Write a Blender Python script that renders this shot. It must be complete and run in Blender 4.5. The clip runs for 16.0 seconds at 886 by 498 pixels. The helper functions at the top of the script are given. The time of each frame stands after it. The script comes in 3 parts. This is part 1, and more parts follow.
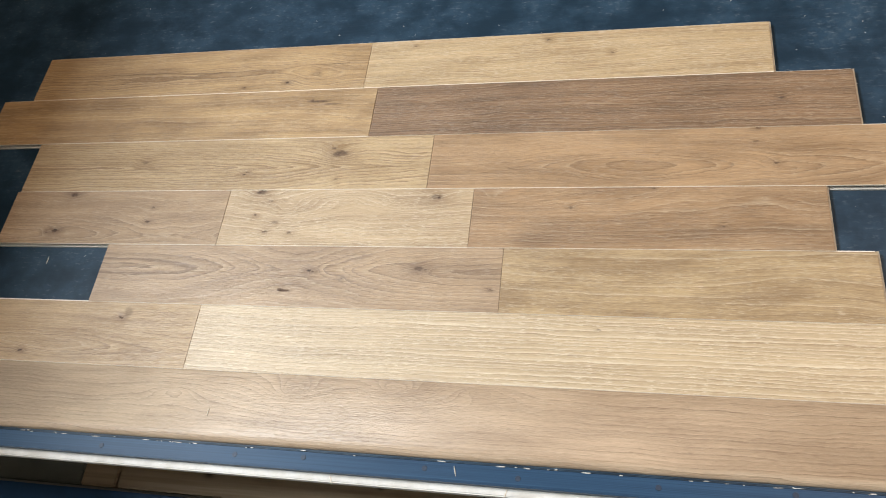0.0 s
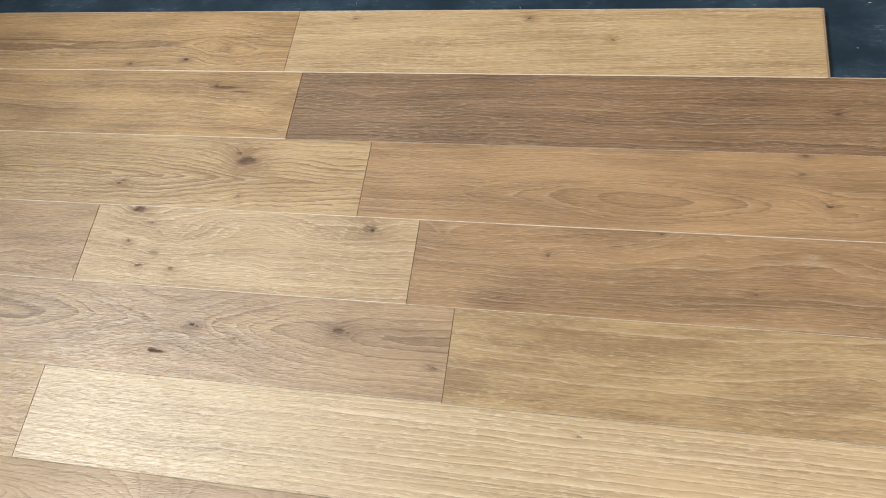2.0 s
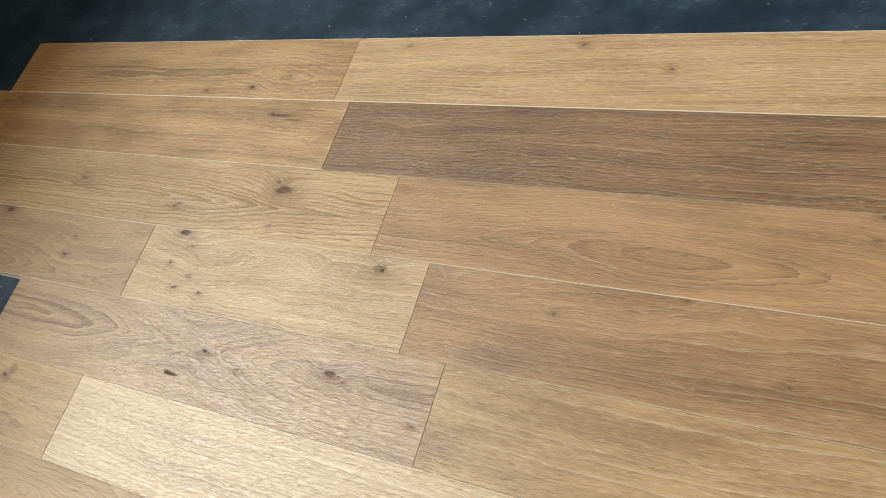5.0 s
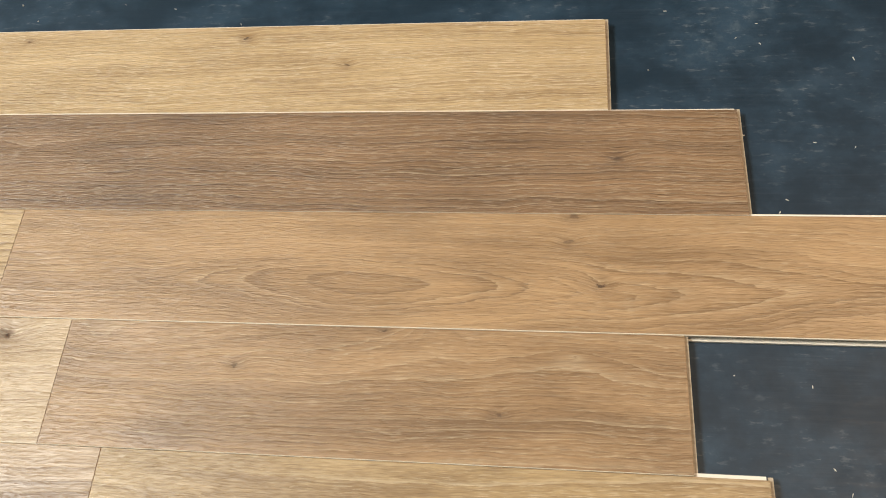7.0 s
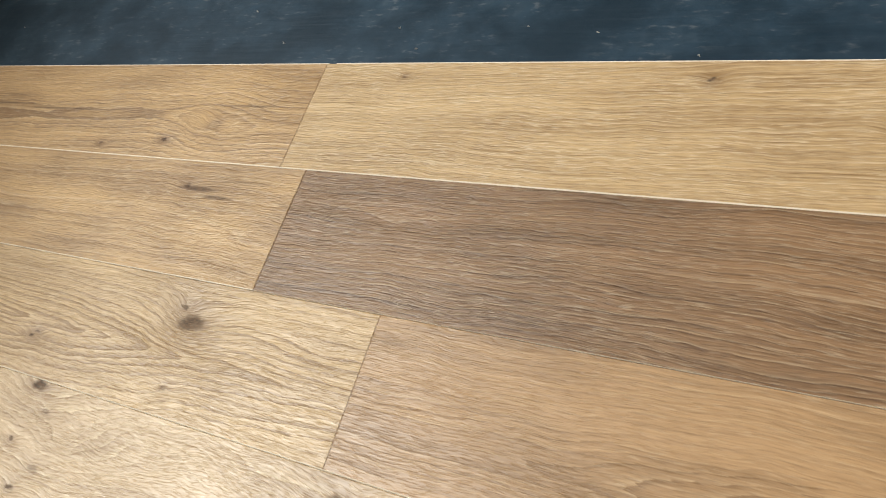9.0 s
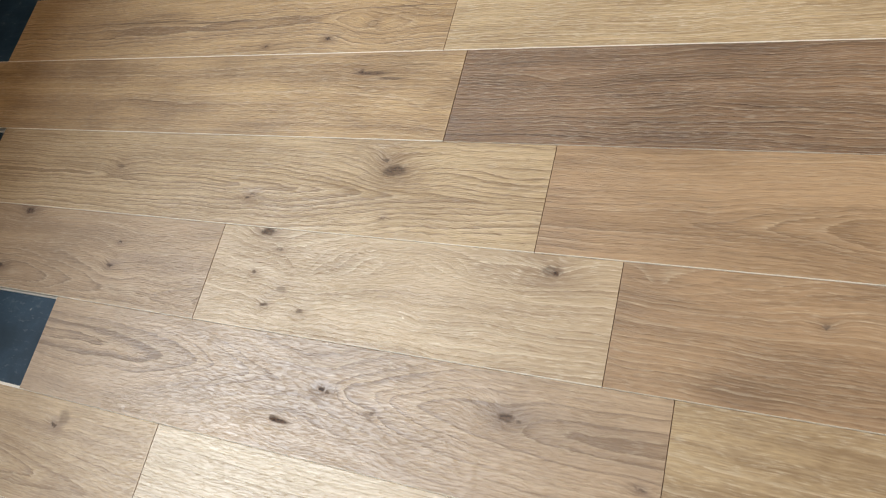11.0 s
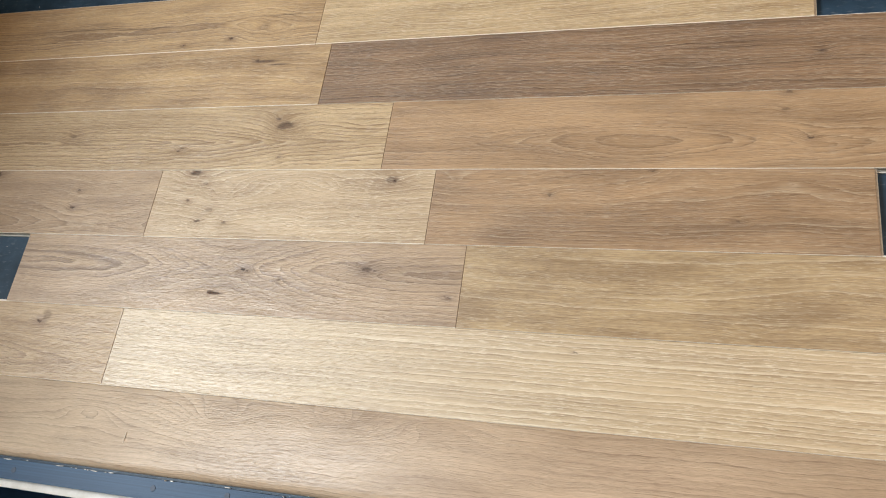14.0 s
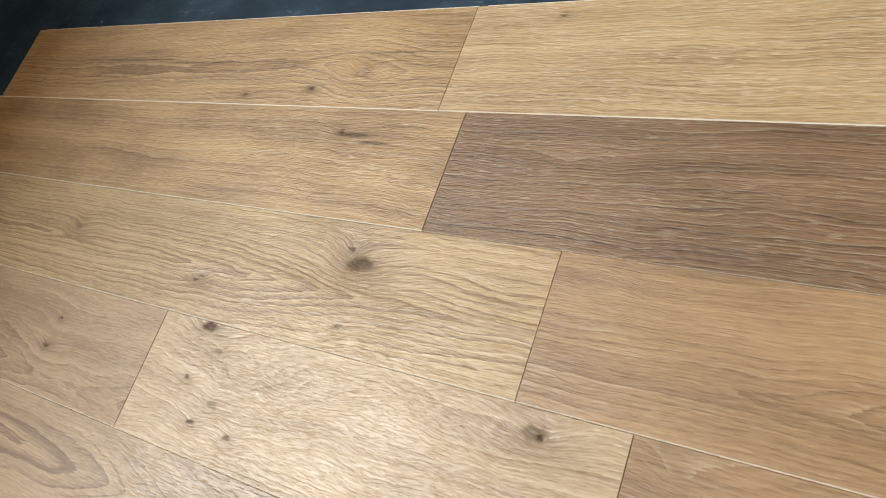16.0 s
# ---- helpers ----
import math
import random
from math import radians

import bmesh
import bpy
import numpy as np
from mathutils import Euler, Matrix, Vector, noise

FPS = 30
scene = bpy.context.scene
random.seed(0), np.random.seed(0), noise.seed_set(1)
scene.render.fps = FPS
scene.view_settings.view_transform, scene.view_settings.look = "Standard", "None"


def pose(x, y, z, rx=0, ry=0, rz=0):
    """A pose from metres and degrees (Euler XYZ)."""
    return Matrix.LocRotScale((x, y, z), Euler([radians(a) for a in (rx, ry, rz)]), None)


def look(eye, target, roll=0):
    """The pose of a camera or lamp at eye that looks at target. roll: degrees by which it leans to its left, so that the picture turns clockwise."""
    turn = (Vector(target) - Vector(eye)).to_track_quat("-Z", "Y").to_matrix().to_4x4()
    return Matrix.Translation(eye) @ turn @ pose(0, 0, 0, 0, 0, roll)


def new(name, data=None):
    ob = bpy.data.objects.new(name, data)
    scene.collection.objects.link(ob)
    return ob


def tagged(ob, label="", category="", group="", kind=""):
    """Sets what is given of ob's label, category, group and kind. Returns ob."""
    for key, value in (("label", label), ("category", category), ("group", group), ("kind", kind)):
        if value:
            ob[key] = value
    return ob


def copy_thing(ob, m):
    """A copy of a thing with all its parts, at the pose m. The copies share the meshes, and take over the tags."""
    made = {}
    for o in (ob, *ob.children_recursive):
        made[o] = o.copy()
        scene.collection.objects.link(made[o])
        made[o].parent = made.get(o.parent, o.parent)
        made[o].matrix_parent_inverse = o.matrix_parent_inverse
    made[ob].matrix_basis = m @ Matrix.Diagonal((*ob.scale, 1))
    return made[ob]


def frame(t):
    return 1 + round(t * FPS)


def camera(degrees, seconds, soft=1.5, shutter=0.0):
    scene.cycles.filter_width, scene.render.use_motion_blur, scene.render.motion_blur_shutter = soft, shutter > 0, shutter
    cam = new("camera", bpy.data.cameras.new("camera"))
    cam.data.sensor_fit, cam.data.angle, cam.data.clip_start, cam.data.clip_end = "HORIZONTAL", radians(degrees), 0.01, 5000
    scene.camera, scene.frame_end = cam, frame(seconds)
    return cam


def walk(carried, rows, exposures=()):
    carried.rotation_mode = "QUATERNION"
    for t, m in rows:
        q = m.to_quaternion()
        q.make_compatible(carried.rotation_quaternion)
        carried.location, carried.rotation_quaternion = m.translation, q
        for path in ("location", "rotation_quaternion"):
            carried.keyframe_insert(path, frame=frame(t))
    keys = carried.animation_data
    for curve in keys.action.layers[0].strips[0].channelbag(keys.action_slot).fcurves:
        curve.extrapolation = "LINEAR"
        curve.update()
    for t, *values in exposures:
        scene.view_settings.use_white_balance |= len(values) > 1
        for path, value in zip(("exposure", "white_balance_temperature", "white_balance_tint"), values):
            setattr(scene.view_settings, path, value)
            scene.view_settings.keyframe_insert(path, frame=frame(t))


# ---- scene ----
cam = camera(60.5, 16.0, 1.0, 0.15)
PATH = [
    (0, (0.27, -0.256, 1.988), (-0.183, 0.661, 0.269), -22.4),
    (0.5, (0.296, -0.242, 1.973), (-0.085, 0.644, 0.221), -19.8),
    (1, (0.295, -0.166, 1.905), (-0.022, 0.693, 0.126), -16.9),
    (1.5, (0.267, -0.045, 1.794), (-0.057, 0.797, 0.009), -17.0),
    (2, (0.246, 0.037, 1.722), (-0.15, 0.863, -0.056), -19.8),
    (2.5, (0.292, 0.105, 1.679), (-0.292, 0.862, -0.077), -27.7),
    (3, (0.368, 0.141, 1.666), (-0.404, 0.827, -0.047), -35.0),
    (3.2, (0.387, 0.147, 1.664), (-0.438, 0.811, -0.033), -37.1),
    (5.3, (0.467, 0.175, 1.604), (-0.439, 0.918, -0.016), -38.0),
    (5.5, (0.453, 0.197, 1.616), (-0.29, 0.96, -0.076), -34.3),
    (6, (0.492, 0.227, 1.606), (-0.025, 1.055, -0.139), -25.4),
    (6.5, (0.502, 0.231, 1.579), (0.108, 1.067, -0.194), -20.5),
    (7, (0.474, 0.268, 1.492), (0.23, 1.113, -0.305), -13.7),
    (7.5, (0.427, 0.333, 1.423), (0.304, 1.198, -0.376), -7.8),
    (8, (0.338, 0.379, 1.399), (0.035, 1.218, -0.392), -17.7),
    (8.5, (0.272, 0.431, 1.352), (-0.386, 1.227, -0.361), -32.0),
    (9, (0.243, 0.483, 1.292), (-0.73, 1.185, -0.307), -40.5),
    (9.2, (0.23, 0.499, 1.288), (-0.851, 1.153, -0.263), -43.0),
    (11.3, (0.158, 0.185, 1.563), (-0.618, 0.81, -0.17), -41.4),
    (11.5, (0.184, 0.144, 1.603), (-0.54, 0.786, -0.147), -38.4),
    (12, (0.285, 0.031, 1.704), (-0.355, 0.733, -0.056), -33.6),
    (12.5, (0.329, -0.035, 1.781), (-0.239, 0.723, 0.019), -31.0),
    (13, (0.341, -0.062, 1.818), (-0.212, 0.698, 0.053), -31.6),
    (13.5, (0.364, -0.059, 1.83), (-0.184, 0.688, 0.058), -32.2),
    (14, (0.363, -0.035, 1.799), (-0.223, 0.69, 0.029), -33.9),
    (14.5, (0.307, 0.073, 1.667), (-0.363, 0.765, -0.086), -37.3),
    (15, (0.235, 0.24, 1.511), (-0.557, 0.91, -0.199), -40.9),
    (15.5, (0.199, 0.346, 1.412), (-0.746, 0.982, -0.232), -44.2),
    (16, (0.159, 0.426, 1.324), (-0.922, 1.013, -0.252), -46.8),
]
# the phone's own exposure and white balance: seconds, stops, kelvin, tint
EXPOSURES = [
    (0, 0.22, 7410, 18), (0.5, 0.3, 7360, 18), (1, 0.23, 7510, 18), (1.5, 0.08, 7710, 18), (2, -0.02, 8100, 18), (3, -0.15, 8300, 18),
    (5.5, -0.11, 8700, 18), (6.5, 0.09, 8750, 18), (7, 0.13, 8850, 18), (7.5, 0.33, 8750, 18), (8, 0.24, 8900, 18), (8.5, 0.01, 8850, 18),
    (9, -0.01, 8700, 18), (11.5, -0.09, 7360, 18), (12.5, -0.01, 7360, 18), (13.5, 0.05, 7360, 18), (14.5, -0.09, 7850, 18), (15, -0.27, 8100, 18),
    (16, -0.06, 8200, 18),
]
walk(cam, [(t, look(eye, target, roll)) for t, eye, target, roll in PATH], EXPOSURES)

TOP, WIDE, THICK = 0.80, 0.127, 0.014
BOARD = TOP - THICK

# ---- world, daylight, exposure ----
world = bpy.data.worlds.new("daylight")
scene.world = world
world.use_nodes = True
sky = world.node_tree.nodes.new("ShaderNodeTexSky")
sky.sky_type, sky.sun_disc, sky.sun_elevation, sky.sun_rotation = "NISHITA", False, radians(50), radians(250)
world.node_tree.nodes["Background"].inputs["Strength"].default_value = 0.1
world.node_tree.links.new(sky.outputs[0], world.node_tree.nodes["Background"].inputs["Color"])


def ceiling_lamp(name, x, y, z, wide, deep, watts, colour):
    lamp = bpy.data.lights.new(name, "AREA")
    lamp.shape, lamp.size, lamp.size_y, lamp.energy, lamp.color = "RECTANGLE", wide, deep, watts, colour
    ob = new(name, lamp)
    ob.matrix_world = pose(x, y, z)
    return ob


# ceiling openings with lamps: centre x, y, width, depth, watts
ROOM = (-9.0, 8.0, -6.5, 8.0, 8.0)
# first the rooflight behind the glare, then an unseen warm fill added for balance
CEILING_LAMPS = [(-5.6, 0.5, 3.0, 3.2, 1250, (0.67, 0.85, 1.0)), (4.2, 1.2, 2.6, 2.4, 285, (1.0, 0.88, 0.77))]
for cx, cy, wx, wy, watts, tint in CEILING_LAMPS:
    ceiling_lamp("rooflight_and_fill", cx, cy, ROOM[4] + 0.17, wx - 0.04, wy - 0.04, watts, tint)


# ---- node helper ----
class Nodes:
    def __init__(self, name):
        self.mat = bpy.data.materials.new(name)
        self.mat.use_nodes = True
        self.tree = self.mat.node_tree
        self.bsdf = self.tree.nodes["Principled BSDF"]

    def put(self, socket, value):
        if isinstance(value, bpy.types.NodeSocket):
            self.tree.links.new(value, socket)
        else:
            socket.default_value = value

    def math(self, op, a, b=0.0, c=0.0, clamp=False):
        n = self.tree.nodes.new("ShaderNodeMath")
        n.operation, n.use_clamp = op, clamp
        for s, v in zip(n.inputs, (a, b, c)):
            self.put(s, v)
        return n.outputs[0]

    def vmath(self, op, a, b=(0, 0, 0)):
        n = self.tree.nodes.new("ShaderNodeVectorMath")
        n.operation = op
        self.put(n.inputs[0], a)
        self.put(n.inputs[1], b)
        return n.outputs["Value"] if op == "DOT_PRODUCT" else n.outputs[0]

    def place(self):
        return self.tree.nodes.new("ShaderNodeTexCoord").outputs["Object"]

    def split(self, v):
        n = self.tree.nodes.new("ShaderNodeSeparateXYZ")
        self.put(n.inputs[0], v)
        return n.outputs

    def join(self, x, y, z=0.0):
        n = self.tree.nodes.new("ShaderNodeCombineXYZ")
        for s, v in zip(n.inputs, (x, y, z)):
            self.put(s, v)
        return n.outputs[0]

    def noise(self, v, scale=1.0, detail=2.0, rough=0.5, colour=False):
        n = self.tree.nodes.new("ShaderNodeTexNoise")
        self.put(n.inputs["Vector"], v)
        n.inputs["Scale"].default_value, n.inputs["Detail"].default_value, n.inputs["Roughness"].default_value = scale, detail, rough
        return n.outputs["Color" if colour else "Fac"]

    def span(self, v, a, b, lo=0.0, hi=1.0):
        n = self.tree.nodes.new("ShaderNodeMapRange")
        n.interpolation_type = "SMOOTHSTEP"
        for s, x in zip(n.inputs, (v, a, b, lo, hi)):
            self.put(s, x)
        return n.outputs[0]

    def mix(self, fac, a, b, blend="MIX"):
        n = self.tree.nodes.new("ShaderNodeMix")
        n.data_type, n.blend_type = "RGBA", blend
        self.put(n.inputs["Factor"], fac)
        for s, v in ((n.inputs[6], a), (n.inputs[7], b)):
            self.put(s, v if isinstance(v, bpy.types.NodeSocket) else (*v, 1))
        return n.outputs[2]

    def bump(self, height, strength, distance):
        n = self.tree.nodes.new("ShaderNodeBump")
        n.inputs["Strength"].default_value, n.inputs["Distance"].default_value = strength, distance
        self.put(n.inputs["Height"], height)
        return n.outputs[0]

    def done(self, colour, rough, normal=None, **more):
        self.put(self.bsdf.inputs["Base Color"], colour if isinstance(colour, bpy.types.NodeSocket) else (*colour, 1))
        self.put(self.bsdf.inputs["Roughness"], rough)
        if normal:
            self.put(self.bsdf.inputs["Normal"], normal)
        for key, v in more.items():
            self.bsdf.inputs[key.replace("_", " ")].default_value = v
        return self.mat


# ---- materials ----
def oak(origin, light, dark, rings=(90, 0.5), wobble=0.02, slope=0.0, arches=(), knots=(), streaks=(), seed=0.0, fleck=0.5, blotch=0.35, pale_glint=0.35, heartline=None, swells=(), even=0.0, wave=0.010, grain=(300, 0.6), gloss=0.8, satin=0.33):
    """Brushed, lacquered oak. rings: per metre, strength. arches: x, y, length, half width, lift of the grain lines.
    heartline: y and half width of the cathedral figure, whose arches swells (x, length, lift) set. knots: x, y, radius, darkness. streaks: x, y, length, half width, darkness. Places in the world; origin: the plank's corner."""
    n = Nodes("brushed_oak")
    p = n.place()
    x, y, z = n.split(p)
    ox, oy = origin
    warp = n.noise(n.join(n.math("MULTIPLY", x, 2.2), n.math("MULTIPLY", y, 6.0), seed), 1.0, 2.0, 0.45)
    fine = n.noise(n.join(n.math("MULTIPLY", x, 14.0), n.math("MULTIPLY", y, 45.0), seed + 3), 1.0, 2.0)
    f = n.math("MULTIPLY_ADD", n.math("SUBTRACT", warp, 0.5), wobble * 1.5, y)
    ripple = n.noise(n.join(n.math("MULTIPLY", x, 13.0), n.math("MULTIPLY", y, 16.0), seed + 5), 1.0, 2.0, 0.5)
    f = n.math("MULTIPLY_ADD", n.math("SUBTRACT", ripple, 0.5), wave, f)
    flow = f
    if heartline:
        f = n.math("SUBTRACT", f, heartline[0] - oy)
        f = n.math("SQRT", n.math("MULTIPLY_ADD", f, f, heartline[1] ** 2))
    f = n.math("MULTIPLY_ADD", n.math("SUBTRACT", fine, 0.5), wobble * 0.22, f)
    f = n.math("MULTIPLY_ADD", x, slope, f)
    # torn fibres break the ring lines into short overlapping strokes
    torn = n.noise(n.join(n.math("MULTIPLY", x, 34.0), n.math("MULTIPLY", flow, 520.0), seed + 19), 1.0, 2.0, 0.6)
    f = n.math("MULTIPLY_ADD", n.math("SUBTRACT", torn, 0.5), min(0.0034, 0.42 / rings[0]) * (1 - 0.5 * even), f)
    wob = n.vmath("MULTIPLY", n.vmath("SUBTRACT", n.noise(p, 30.0, 2.0, 0.5, True), (0.5, 0.5, 0.5)), (0.014, 0.005, 0))
    pw = n.vmath("ADD", p, wob)
    jag = n.vmath("MULTIPLY", n.vmath("SUBTRACT", n.noise(p, 110.0, 3.0, 0.6, True), (0.5, 0.5, 0.5)), (0.014, 0.009, 0))
    pk = n.vmath("ADD", p, jag)

    def bell(cx, cy, lx, ly, at):
        d = n.vmath("MULTIPLY", n.vmath("SUBTRACT", at, (cx - ox, cy - oy, 0)), (1 / lx, 1 / ly, 0))
        return n.math("EXPONENT", n.math("MULTIPLY", n.vmath("DOT_PRODUCT", d, d), -1.0))

    def peak(cx, cy, lx, ly, at):
        d = n.vmath("MULTIPLY", n.vmath("SUBTRACT", at, (cx - ox, cy - oy, 0)), (1 / lx, 1 / ly, 0))
        return n.math("EXPONENT", n.math("MULTIPLY", n.math("SQRT", n.vmath("DOT_PRODUCT", d, d)), -1.25))

    for cx, lx, lift in swells:
        f = n.math("MULTIPLY_ADD", bell(cx, heartline[0], lx, 0.07, pw), lift, f)
    for cx, cy, lx, ly, lift in arches:
        f = n.math("MULTIPLY_ADD", peak(cx, cy, lx * 1.3, ly * 1.05, pw), lift * 0.7, f)
    heart = n.math("ADD", 0.0, 0.0)
    halo = 0.0
    for cx, cy, r, deep in knots:
        f = n.math("MULTIPLY_ADD", peak(cx, cy, r * 3.6, r * 2.2, pw), r * 1.7, f)
        flow = n.math("MULTIPLY_ADD", bell(cx, cy, r * 4.0, r * 2.4, p), r * 1.4, flow)
        heart = n.math("MULTIPLY_ADD", n.span(bell(cx, cy, r * 1.2, r * 0.62, pk), 0.12, 0.85), deep, heart)
        halo = n.math("MULTIPLY_ADD", bell(cx, cy, r * 3.0, r * 1.9, pw), deep * 0.75, halo)
        if r > 0.007:
            heart = n.math("MULTIPLY_ADD", bell(cx + r * 0.25, cy - r * 0.15, r * 0.5, r * 0.22, pk), -0.25 * deep, heart)
    for cx, cy, lx, ly, deep in streaks:
        heart = n.math("MULTIPLY_ADD", n.span(bell(cx, cy, lx * 1.25, ly * 1.2, n.vmath("ADD", p, n.vmath("MULTIPLY", jag, (1.0, 0.10, 0)))), 0.15, 0.8), deep, heart)
    count, strong = rings
    g = n.math("MULTIPLY", f, count)
    g = n.math("MULTIPLY_ADD", n.noise(n.join(n.math("MULTIPLY", x, 1.2), n.math("MULTIPLY", f, count * 0.35), seed + 7), 1.0, 2.0), 2.6, g)
    saw = n.math("FRACT", g)
    line = n.math("MULTIPLY", n.math("POWER", saw, 6.0), n.span(saw, 0.94, 1.0, 1.0, 0.0))
    soft = n.math("POWER", saw, 2.0)
    if heartline:
        away = n.math("ABSOLUTE", n.math("SUBTRACT", y, heartline[0] - oy))
        near = n.span(away, 0.012, 0.052, 1.25, 0.3)
        line, soft = n.math("MULTIPLY", line, near), n.math("MULTIPLY", soft, near)
    each = n.noise(n.join(n.math("MULTIPLY", x, 3.0), n.math("FLOOR", g), seed + 11), 0.73, 1.0)
    line = n.math("MULTIPLY", line, n.span(each, 0.3, 0.7, 0.1 + 0.7 * even, 1.9 - 0.7 * even))
    q = n.math("MULTIPLY_ADD", flow, 0.85, n.math("MULTIPLY", y, 0.15))
    dash = n.noise(n.join(n.math("MULTIPLY", x, 36.0), n.math("MULTIPLY", q, 620.0), seed + 13), 1.0, 2.0, 0.6)
    line = n.math("MULTIPLY", line, n.span(dash, 0.36, 0.62, 0.28, 1.4))
    broad = n.noise(n.join(n.math("MULTIPLY", x, 1.6), n.math("MULTIPLY", f, count * 0.28), seed + 17), 1.0, 3.0, 0.6)
    # dense fine growth lines: a thin dark stroke beside a pale raised one, both broken
    dense, fine_strong = grain
    h = n.math("MULTIPLY", n.math("MULTIPLY_ADD", n.math("SUBTRACT", torn, 0.5), 0.0016, q), dense)
    h = n.math("MULTIPLY_ADD", n.noise(n.join(n.math("MULTIPLY", x, 2.5), n.math("MULTIPLY", q, 60.0), seed + 47), 1.0, 2.0), 3.0, h)
    tooth = n.math("FRACT", h)
    lot = n.noise(n.join(n.math("MULTIPLY", x, 11.0), n.math("FLOOR", h), seed + 53), 1.0, 2.0, 0.6)
    stroke = n.math("MULTIPLY", n.math("POWER", tooth, 3.0), n.span(lot, 0.35, 0.65, 0.15, 1.0))
    raised = n.math("MULTIPLY", n.math("POWER", n.math("SUBTRACT", 1.0, tooth), 3.5), n.span(lot, 0.42, 0.66))
    raised = n.math("MULTIPLY", raised, n.span(dash, 0.38, 0.58, 0.2, 1.0))
    # fibres follow the grain loosely, so that they stay thin everywhere
    pore = n.noise(n.join(n.math("MULTIPLY", x, 85.0), n.math("MULTIPLY", q, 780.0), seed), 1.0, 1.0, 0.5)
    fibre = n.noise(n.join(n.math("MULTIPLY", x, 28.0), n.math("MULTIPLY", q, 390.0), seed + 23), 1.0, 3.0, 0.65)
    thread = n.noise(n.join(n.math("MULTIPLY", x, 5.0), n.math("MULTIPLY", q, 210.0), seed + 29), 1.0, 2.0, 0.5)
    cloud = n.noise(n.join(n.math("MULTIPLY", x, 5.5), n.math("MULTIPLY", y, 17.0), seed + 31), 1.0, 3.0, 0.55)
    open_pore = n.span(pore, 0.52, 0.68)
    tone = n.math("MULTIPLY", n.span(broad, 0.3, 0.7), 0.36)
    tone = n.math("MULTIPLY_ADD", line, strong * 1.9, tone)
    tone = n.math("MULTIPLY_ADD", soft, strong * 0.45, tone)
    tone = n.math("MULTIPLY_ADD", stroke, fine_strong * 0.62, tone)
    tone = n.math("MULTIPLY_ADD", n.span(cloud, 0.32, 0.72), blotch, tone)
    tone = n.math("MULTIPLY_ADD", n.math("SUBTRACT", fibre, 0.5), fleck * 1.35, tone)
    tone = n.math("MULTIPLY_ADD", n.math("SUBTRACT", thread, 0.5), fleck * 1.3, tone)
    tone = n.math("MULTIPLY_ADD", n.math("SUBTRACT", pore, 0.5), fleck * 1.5, tone)
    tone = n.math("ADD", tone, halo, clamp=True)
    colour = n.mix(tone, light, dark)
    ridge = n.math("MULTIPLY", n.math("POWER", n.math("SUBTRACT", 1.0, saw), 7.0), n.span(dash, 0.30, 0.56, 0.25, 1.0))
    ridge = n.math("MULTIPLY", ridge, n.span(each, 0.35, 0.65, 0.2 + 0.7 * even, 1.2))
    # ridge crests mixed paler, grain and painted glint in one
    colour = n.mix(n.math("MULTIPLY", ridge, pale_glint * 0.72, clamp=True), colour, (0.84, 0.72, 0.52))
    # short pale dashes: glints off the brushed grain, painted into the colour
    glint_dash = n.noise(n.join(n.math("MULTIPLY", x, 62.0), n.math("MULTIPLY", q, 820.0), seed + 41), 1.0, 1.5, 0.6)
    patch = n.noise(n.join(n.math("MULTIPLY", x, 9.0), n.math("MULTIPLY", q, 45.0), seed + 43), 1.0, 2.0, 0.5)
    glint_dash = n.math("MULTIPLY", n.span(glint_dash, 0.54, 0.66), n.span(n.math("MULTIPLY_ADD", line, 0.2, patch), 0.36, 0.60, 0.15, 1.0))
    colour = n.mix(n.math("MULTIPLY", glint_dash, pale_glint * 0.5, clamp=True), colour, (0.86, 0.75, 0.56))
    # the raised strokes get a painted glint too
    colour = n.mix(n.math("MULTIPLY", raised, fine_strong * (0.25 + 0.45 * pale_glint), clamp=True), colour, (0.86, 0.75, 0.56))
    rot = n.mix(n.span(n.noise(p, 420.0, 2.0), 0.35, 0.65), (0.022, 0.010, 0.005), (0.11, 0.050, 0.022))
    colour = n.mix(n.math("MAXIMUM", n.math("MINIMUM", heart, 0.96), 0.0), colour, rot)
    height = n.math("MULTIPLY_ADD", line, -0.3, n.math("ADD", fibre, n.math("MULTIPLY", ridge, 0.5)))
    height = n.math("MULTIPLY_ADD", glint_dash, 0.5, n.math("MULTIPLY_ADD", open_pore, -0.6, height))
    height = n.math("MULTIPLY_ADD", raised, 0.9 * fine_strong, n.math("MULTIPLY_ADD", stroke, -0.6 * fine_strong, height))
    rough = n.math("MULTIPLY_ADD", heart, 0.4, n.math("MULTIPLY_ADD", fibre, 0.2, satin), clamp=True)
    return n.done(colour, rough, n.bump(height, 0.45, 0.0007), Specular_IOR_Level=gloss)


